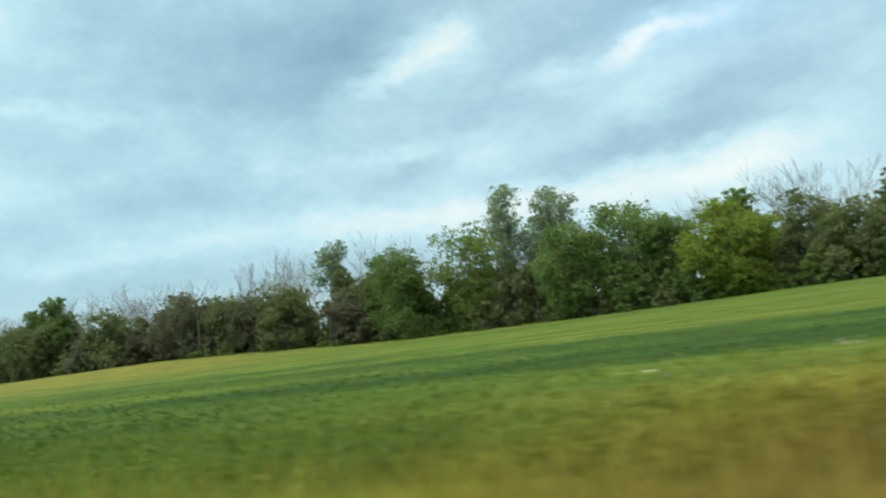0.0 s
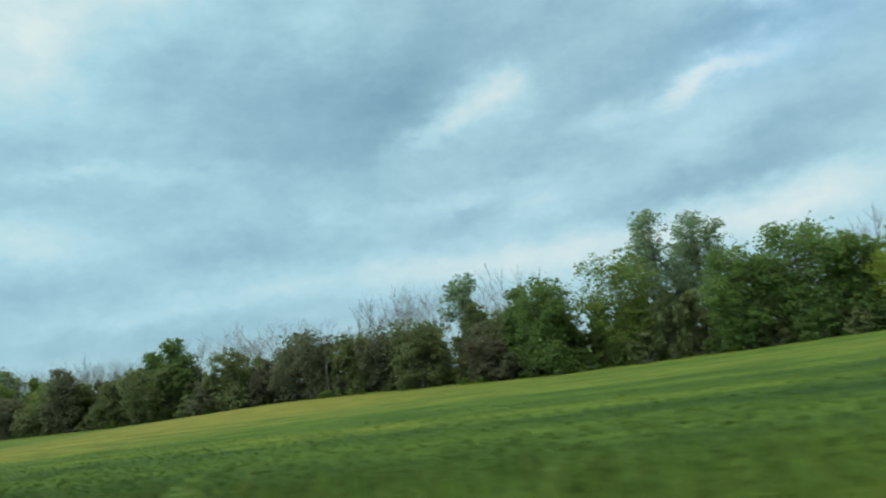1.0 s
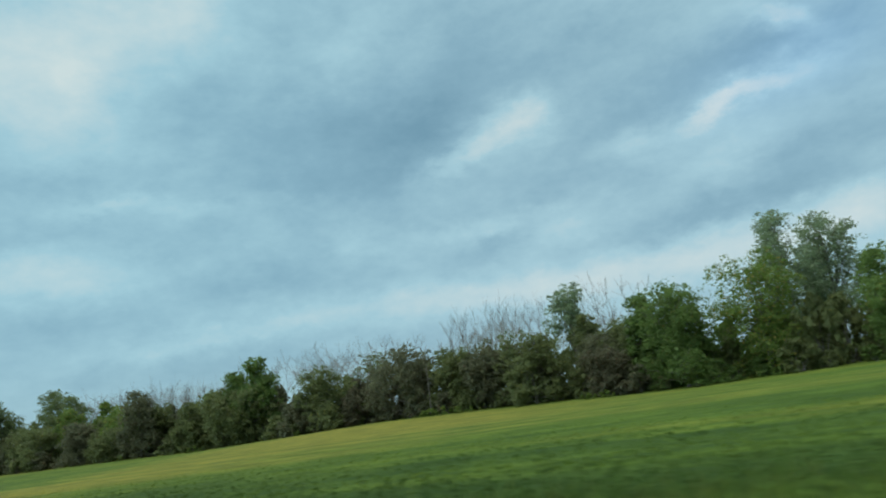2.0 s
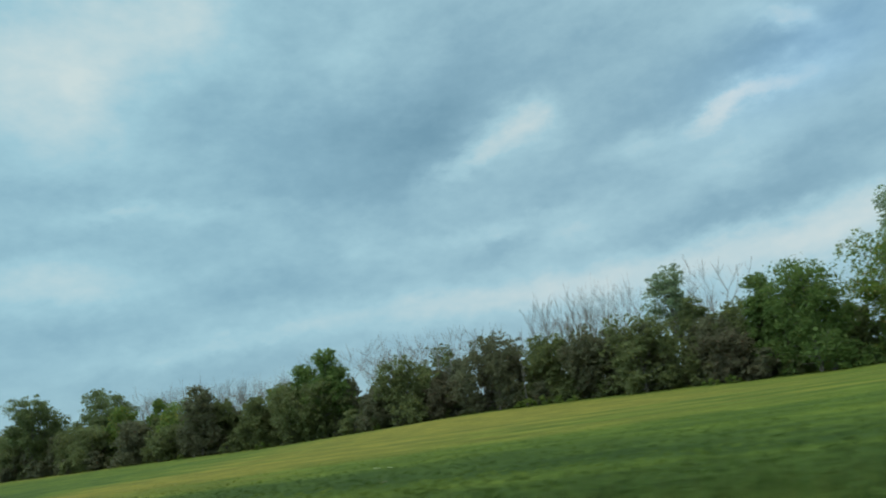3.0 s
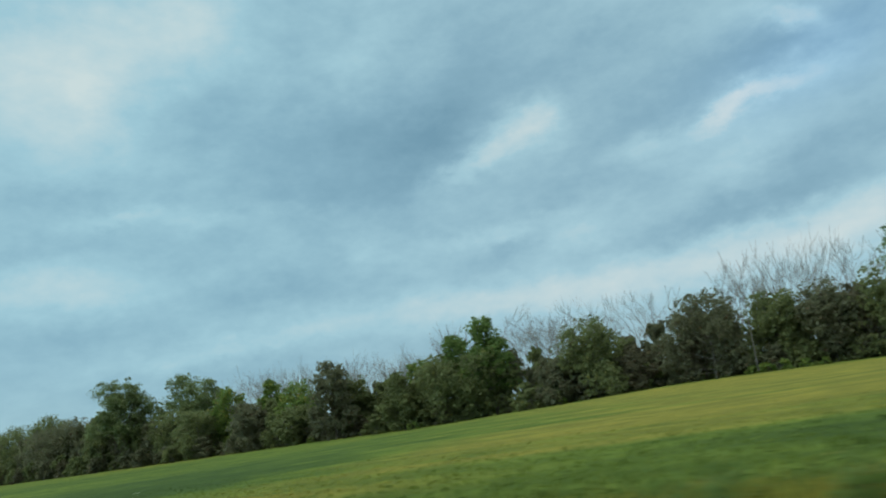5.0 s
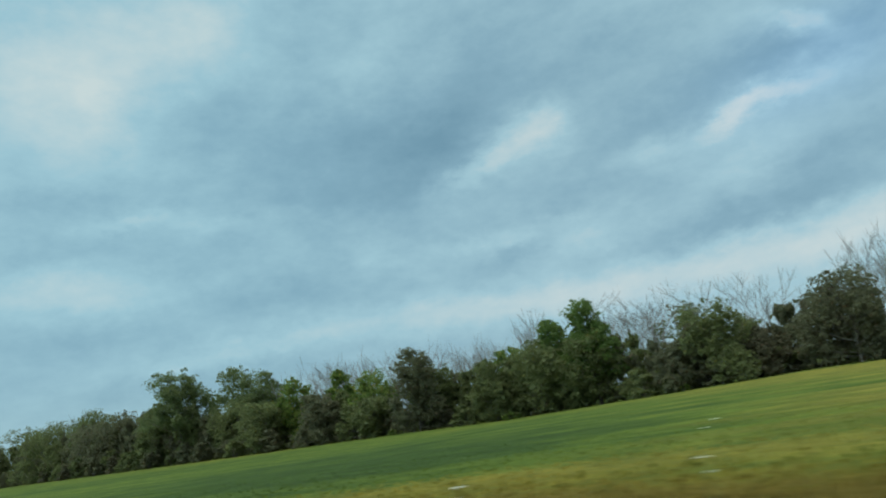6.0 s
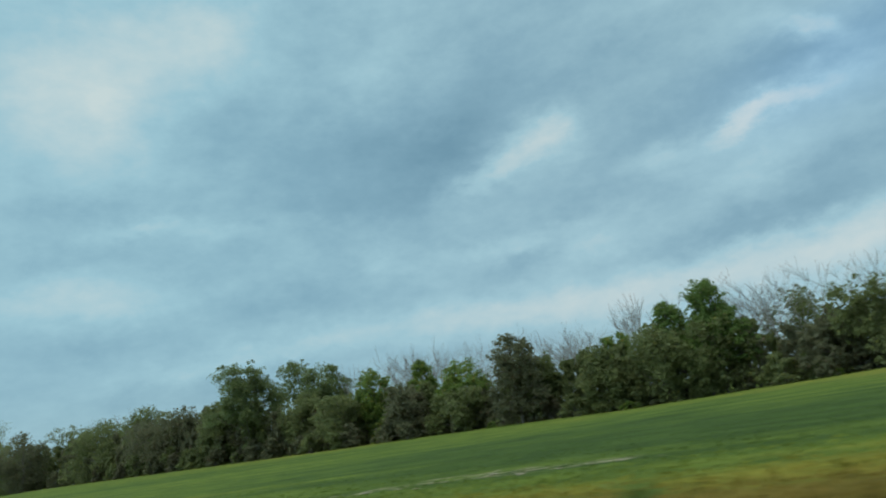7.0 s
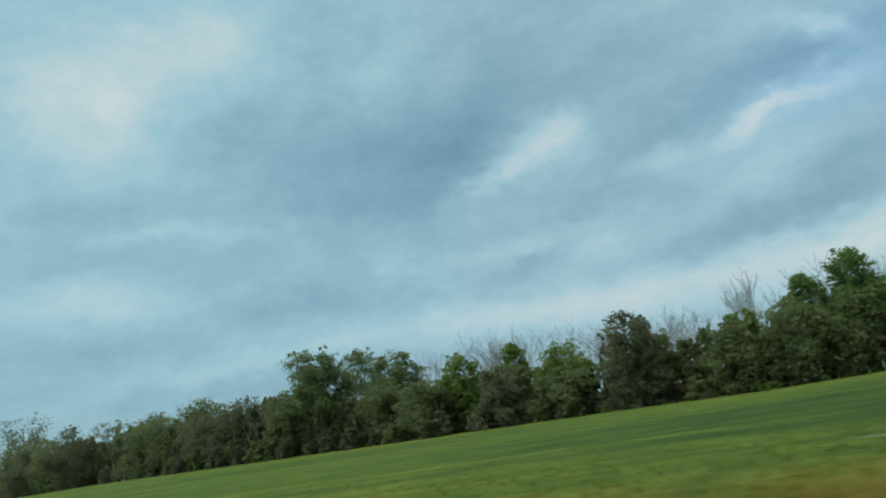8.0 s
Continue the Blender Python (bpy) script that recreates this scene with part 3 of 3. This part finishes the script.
for i, (x, y, h, w, low) in enumerate(BROADLEAF):
    leafy_tree("broadleaf_tree", x, y, h, w, low, GREEN_BRIGHT if x > -40 else GREEN, "dome", 100 + i, "fresh green broadleaf tree with a full rounded crown", lobes=44, clumps=17, leaves=20, size=0.18, gaps=0.02, knob=0.24)
for i, (x, y, h, w, low) in enumerate(DARK_BROADLEAF + FAR_BROADLEAF):
    dull = i % 3 == 1 and x < 0
    leafy_tree("broadleaf_tree", x, y, h, w, low, DUSK if dull else DEEP, "vase" if x < -135 and i % 2 else "dome", 200 + i, "dull brown-green broadleaf tree, dense and low-branched" if dull else "dark green broadleaf tree, dense and low-branched", lobes=34, clumps=15, leaves=19, size=0.185, gaps=0.02, knob=0.25)
for i, (x, y, h, w, low) in enumerate(POPLARS):
    leafy_tree("poplar", x, y, h, w, low, GREY, "spindle", 300 + i, "tall grey-green poplar with a loose airy crown", lobes=46, clumps=15, gaps=0.1, knob=0.23)
for i, (x, y, h, w, low) in enumerate(COTTONWOODS):
    leafy_tree("cottonwood", x, y, h, w, low, SAGE, "dome", 350 + i, "grey-green tree with a broad clumpy crown above the rest", lobes=26, clumps=24, leaves=34, gaps=0.03, knob=0.21)
for i, (x, y, h, w, low) in enumerate(ASHES):
    leafy_tree("ash_tree", x, y, h, w, low, OLIVE, "vase", 400 + i, "olive green ash tree with a thin yellowing crown", lobes=34, clumps=17, gaps=0.1, knob=0.25)
for i, (x, y, h, w, low) in enumerate(OPEN_CROWNED):
    leafy_tree("open_tree", x, y, h, w, low, DEEP, "vase", 500 + i, "sparse tree with flat leaf layers and visible limbs", lobes=22, clumps=15, gaps=0.2, knob=0.22)
for i, (x, y, h, w, low) in enumerate(RUSSETS):
    leafy_tree("russet_tree", x, y, h, w, low, RUSSET, "shrub", 600 + i, "low brownish-red bushy tree at the field edge", lobes=16)
leafy_tree("yellowing_tree", -3.3, 92, 11.3, 10.4, 0.04, LIME, "dome", 700, "yellow-green broadleaf tree turning early", lobes=46, clumps=18, gaps=0.03, knob=0.22)
leafy_tree("leaning_tree", -62.6, 102, 16.4, 5.6, 0.5, GREY, "column", 701, "slim grey-green tree with a tufted top", lobes=20, clumps=15, gaps=0.15, knob=0.26)

# leafless trees standing behind the hedgerow
BARE_NEAR = [
    (12.7, 108, 14.4, 5.0), (8.5, 112, 15.4, 6.0), (10.6, 114, 15.6, 5.0), (4.6, 110, 15.2, 3.7), (-5.8, 108, 14.3, 5.0), (-11.5, 112, 15.0, 4.2), (-60.3, 110, 15.6, 6.9),
    (-73.1, 108, 14.7, 5.5), (-82.0, 112, 15.4, 5.8), (-86.7, 108, 14.2, 4.6), (-96.5, 112, 13.2, 5.3), (-107.6, 112, 15.4, 5.4), (-115.1, 110, 13.8, 5.8),
    (-129.0, 112, 15.6, 6.0), (-67.6, 108, 15.6, 4.3), (-72.5, 110, 14.8, 4.2), (-75.1, 106, 15.4, 4.8), (-79.6, 112, 14.8, 4.9), (-84.3, 108, 14.8, 4.9),
]
BARE_FAR = [
    (-59.5, 112, 16.8, 4.0), (-96.1, 104, 13.6, 6.7), (-111.7, 110, 13.3, 3.9), (-117.6, 112, 12.8, 4.1), (-128.0, 108, 14.8, 4.5), (-134.6, 106, 12.1, 3.9),
    (-140.6, 110, 12.5, 3.9), (-144.0, 112, 12.5, 5.2), (-152.2, 106, 12.4, 3.6), (-157.2, 110, 13.0, 4.2), (-163.1, 108, 13.7, 4.3), (-168.0, 104, 13.7, 3.8),
    (-184.7, 112, 14.2, 3.3), (-199.6, 120, 14.7, 3.6), (-273.0, 120, 15.8, 5.4), (-149.6, 108, 13.3, 5.4), (-171.8, 116, 14.9, 4.2), (-182.8, 118, 14.1, 5.0),
]


def make_bare_trees():
    models = []
    for k in range(9):
        trunk, twigs = bare_mesh(np.random.default_rng(800 + k), 14.6, 0.40 + 0.06 * (k % 4))
        models.append((mesh_of("trunk", *trunk, BARE, True), mesh_of("branching", *twigs, BARE)))
    more = [(x - 2.3, y + 2.5, h * 0.96, 4.5) for x, y, h, w in BARE_FAR if x < -120]
    for i, (x, y, h, w) in enumerate(BARE_NEAR + BARE_FAR + more):
        thing = new("bare_tree")
        turn = Matrix.Rotation(i * 2.1, 4, "Z") @ Matrix.Diagonal((max(w, 4.5) / 5.0, max(w, 4.5) / 5.0, h / 15.3, 1))
        thing.matrix_basis = Matrix.Translation((x, y, ground_height(x, y) - 0.05)) @ turn
        trunk, twigs = models[i % 9]
        part("trunk", trunk, thing)
        part("branching", twigs, thing)
        tagged(thing, "leafless grey tree with fine upright twigs", "tree", "bare trees behind the hedgerow")


make_bare_trees()


def make_shrubs():
    """Undergrowth that closes the foot of the hedgerow."""
    models = []
    for k in range(9):
        rng = np.random.default_rng(900 + k)
        hubs, leaves = foliage(rng, 4.0, 5.5, 0.02, "shrub", 12, 13, 10, 0.235)
        stems = joined([tube(bent(rng, rng.normal(0, 0.25, 3) * (1, 1, 0), hub, 5, 0.06), np.linspace(0.05, 0.015, 5), 4) for hub, r in hubs])
        mat = (DUSK, DEEP, DUSK, OLIVE, RUSSET, DEEP, GREEN, DUSK, DEEP)[k]
        models.append((mesh_of("branching", *stems, BARK, True), mesh_of("foliage", *leaves, mat), mat))
    names = {DUSK: "dull brown-green shrub in the hedgerow undergrowth", DEEP: "dark green shrub in the hedgerow undergrowth", GREEN: "mid green leafy shrub at the field edge", OLIVE: "olive green shrub at the field edge", RUSSET: "brownish shrub with dull red leaves"}
    rng = np.random.default_rng(950)
    for row, (y0, tall, gap) in enumerate(((91.0, 0.85, 3.8), (95.5, 1.65, 4.0), (103.0, 1.75, 6.2))):
        x = 26.0
        while x > -345:
            # the green shrubs grow at the near end; the rest is dull
            k = (1, 3, 5, 6, 6, 8)[int(rng.integers(0, 6))] if x > -50 else (0, 1, 2, 4, 5, 7, 8)[int(rng.integers(0, 7))]
            s, y = (rng.uniform(0.5, 1.1) if row == 0 else rng.uniform(0.95, 1.3)), y0 + rng.uniform(-1.5, 2.5) + max(0, -200 - x) * 0.08
            thing = new("shrub")
            thing.matrix_basis = Matrix.Translation((x, y, ground_height(x, y) - 0.05)) @ Matrix.Rotation(rng.uniform(0, 6.28), 4, "Z") @ Matrix.Diagonal((s, s, s * tall * (1.3 if x < -205 else 1.0), 1))
            part("branching", models[k][0], thing)
            part("foliage", models[k][1], thing)
            tagged(thing, names[models[k][2]], "shrub", "undergrowth of the hedgerow")
            x -= gap * rng.uniform(0.7, 1.3)


make_shrubs()

# ---------------------------------------------------------------- small things
FLOWER, FLOWER_NODES = material("flower_white")
surface(FLOWER_NODES, FLOWER_NODES.mix(FLOWER_NODES.add("ShaderNodeNewGeometry").outputs["Random Per Island"], (0.62, 0.62, 0.55), (0.82, 0.82, 0.76)), 0.8, through_light=0.2)
STALK, STALK_NODES = material("flower_stalk")
surface(STALK_NODES, STALK_NODES.mix(STALK_NODES.noise(STALK_NODES.add("ShaderNodeNewGeometry").outputs["Position"], 9.0), (0.09, 0.13, 0.04), (0.18, 0.2, 0.07)), 0.8)
STONE, STONE_NODES = material("field_stone")
GRIT = STONE_NODES.noise(STONE_NODES.add("ShaderNodeNewGeometry").outputs["Position"], 14.0, 6.0, 0.65)
surface(STONE_NODES, STONE_NODES.mix(STONE_NODES.step(GRIT, 0.3, 0.7), (0.13, 0.11, 0.075), (0.23, 0.20, 0.145)), 0.9, GRIT, 0.02)


def wildflower(x, y, tall, seed):
    """An umbel on a thin branching stalk."""
    rng = np.random.default_rng(seed)
    thing = new("wildflower")
    thing.matrix_basis = Matrix.Translation((x, y, ground_height(x, y) - 0.03))
    sway = rng.normal(0, 0.05, 2)
    heads = [(np.array([sway[0], sway[1], tall]), 0.042)] + [(np.array([rng.normal(0, 0.16), rng.normal(0, 0.16), tall * rng.uniform(0.72, 0.9)]), 0.022) for _ in range(1)]
    for head, r in heads:
        part("stalk", mesh_of("stalk", *tube(bent(rng, (0, 0, 0), head, 7, 0.012), np.linspace(0.006, 0.003, 7), 5), STALK, True), thing)
        a, k = rng.uniform(0, 2 * np.pi, 90), np.sqrt(rng.random(90)) * r
        points = head + np.stack([k * np.cos(a), k * np.sin(a), 0.02 - k * k * 2.5 + rng.normal(0, 0.003, 90)], -1)
        part("umbel", mesh_of("umbel", *sprays(rng, points, np.tile((0.0, 0.0, 1.0), (90, 1)), 0.009, 0.3), FLOWER), thing, "flat white flower head")
    tagged(thing, "white-flowered roadside weed on a thin green stalk", "wildflower", "wildflowers on the verge")


for i, (x, y, tall) in enumerate([(-66.9, 8.4, 0.95), (-67.1, 6.9, 1.08), (-66.8, 7.1, 1.02), (-84.9, 12.7, 0.8), (-83.9, 7.1, 0.8), (-86.3, 6.8, 0.8), (-50.5, 14.6, 0.4)]):
    wildflower(x, y, tall, 1000 + i)


def stone(x, y, size, seed):
    rng = np.random.default_rng(seed)
    bm = bmesh.new()
    bmesh.ops.create_icosphere(bm, subdivisions=2, radius=size)
    axes = rng.uniform(0.7, 1.3, 3) * (1.5, 0.9, 0.42)
    for v in bm.verts:
        k = 1 + 0.28 * noise.noise(v.co * (1.6 / size) + Vector((seed, 0, 0)))
        v.co = Vector((v.co.x * axes[0], v.co.y * axes[1], v.co.z * axes[2])) * k
    data = bpy.data.meshes.new("stone")
    bm.to_mesh(data)
    bm.free()
    data.materials.append(STONE)
    ob = new("stone", data)
    ob.matrix_basis = Matrix.Translation((x, y, ground_height(x, y) + size * 0.12)) @ Matrix.Rotation(seed * 1.7, 4, "Z")
    tagged(ob, "pale buff field stone lying in the crop", "stone", "stones in the field")


for i, (x, y, size) in enumerate([(-108.4, 17.6, 0.22), (-107.1, 17.9, 0.3), (-105.9, 17.2, 0.34), (-108.8, 16.7, 0.2), (-110.9, 17.2, 0.25), (-105.0, 17.5, 0.2), (-106.4, 18.1, 0.22), (-109.6, 17.0, 0.16), (-124.6, 19.7, 0.2), (-107.6, 19.1, 0.18), (-2.5, 12.7, 0.12), (-1.7, 12.6, 0.15), (-1.2, 12.9, 0.1), (1.1, 15.5, 0.18), (-50.7, 15.0, 0.14), (-103.6, 18.0, 0.24), (-102.4, 17.6, 0.18)]):
    stone(x, y, size * 0.3, i + 3)


def goldenrod(x, y, tall, seed):
    """A low clump of yellow-green weeds in front of the trees."""
    rng = np.random.default_rng(seed)
    thing = new("weed_clump")
    thing.matrix_basis = Matrix.Translation((x, y, ground_height(x, y) - 0.05))
    hubs, leaves = foliage(rng, tall, tall * 2.4, 0.02, "shrub", 8, 12, 16, 0.11)
    part("branching", mesh_of("branching", *joined([tube(bent(rng, hub * (0.4, 0.4, 0), hub, 4, 0.03), (0.02, 0.015, 0.01, 0.006), 4) for hub, r in hubs]), STALK), thing)
    part("foliage", mesh_of("foliage", *leaves, OLIVE), thing)
    tagged(thing, "low clump of yellow-green weeds at the wood's edge", "weeds", "weeds at the wood's edge")


for i, (x, y, tall) in enumerate([(-76.0, 88.4, 1.0), (-78.0, 88.2, 1.2), (-79.8, 88.4, 1.1), (-81.6, 88.7, 0.9), (-74.2, 88.6, 0.8), (-55.0, 87.6, 0.9), (-57.2, 87.8, 0.8), (-127.0, 88.2, 1.1), (-146.0, 88.3, 0.9), (-104.0, 88.0, 0.8)]):
    goldenrod(x, y, tall, 1100 + i)


def snag(x, y, tall, lean, seed):
    """A bare pale dead trunk standing in front of the leaves."""
    rng = np.random.default_rng(seed)
    thing = new("dead_trunk")
    thing.matrix_basis = Matrix.Translation((x, y, ground_height(x, y) - 0.05))
    stem = bent(rng, (0, 0, 0), (lean, 0, tall), 8, 0.05)
    part("trunk", mesh_of("trunk", *tube(stem, np.linspace(0.10, 0.04, 8), 7), BARK, True), thing)
    for k in (4, 5, 6):
        d = rng.normal(0, 0.7, 3) * (1, 1, 0.4) + (0, 0, 0.6)
        part("branch", mesh_of("branch", *tube(bent(rng, stem[k], stem[k] + d, 5, 0.04), np.linspace(0.05, 0.012, 5), 4), BARE, True), thing)
    tagged(thing, "pale dead trunk standing before the dark leaves", "tree", "dead trunks")


snag(-81.0, 90.0, 7.0, 0.2, 1200)


def tall_weed(x, y, tall, seed):
    """A tall leafy weed at the roadside."""
    rng = np.random.default_rng(seed)
    thing = new("tall_weed")
    thing.matrix_basis = Matrix.Translation((x, y, ground_height(x, y) - 0.03))
    for k in range(4):
        foot = np.array([rng.normal(0, 0.06), rng.normal(0, 0.06), 0.0])
        tip = foot + (rng.normal(0, 0.12), rng.normal(0, 0.12), tall * rng.uniform(0.75, 1.0))
        stem = bent(rng, foot, tip, 7, 0.02)
        part("stalk", mesh_of("stalk", *tube(stem, np.linspace(0.008, 0.003, 7), 5), STALK, True), thing)
        t = rng.random(90) ** 0.7 * 6
        at = np.stack([np.interp(t, np.arange(7), stem[:, c]) for c in range(3)], -1) + rng.normal(0, 0.06, (90, 3)) * (1, 1, 0.4)
        part("foliage", mesh_of("foliage", *sprays(rng, at, np.tile((0.0, -0.2, 0.6), (90, 1)), 0.045, 0.6), OLIVE), thing)
    tagged(thing, "tall yellow-green leafy weed at the roadside", "weeds", "tall weeds on the verge")


WEEDS = np.random.default_rng(1300)
for i in range(26):
    x = -6 - 122 * ((i + WEEDS.uniform(0, 1)) / 26) ** 0.7
    tall_weed(x, WEEDS.uniform(4.0, 6.5), WEEDS.uniform(0.85, 1.2) if x < -60 else WEEDS.uniform(0.6, 1.0), 1310 + i)
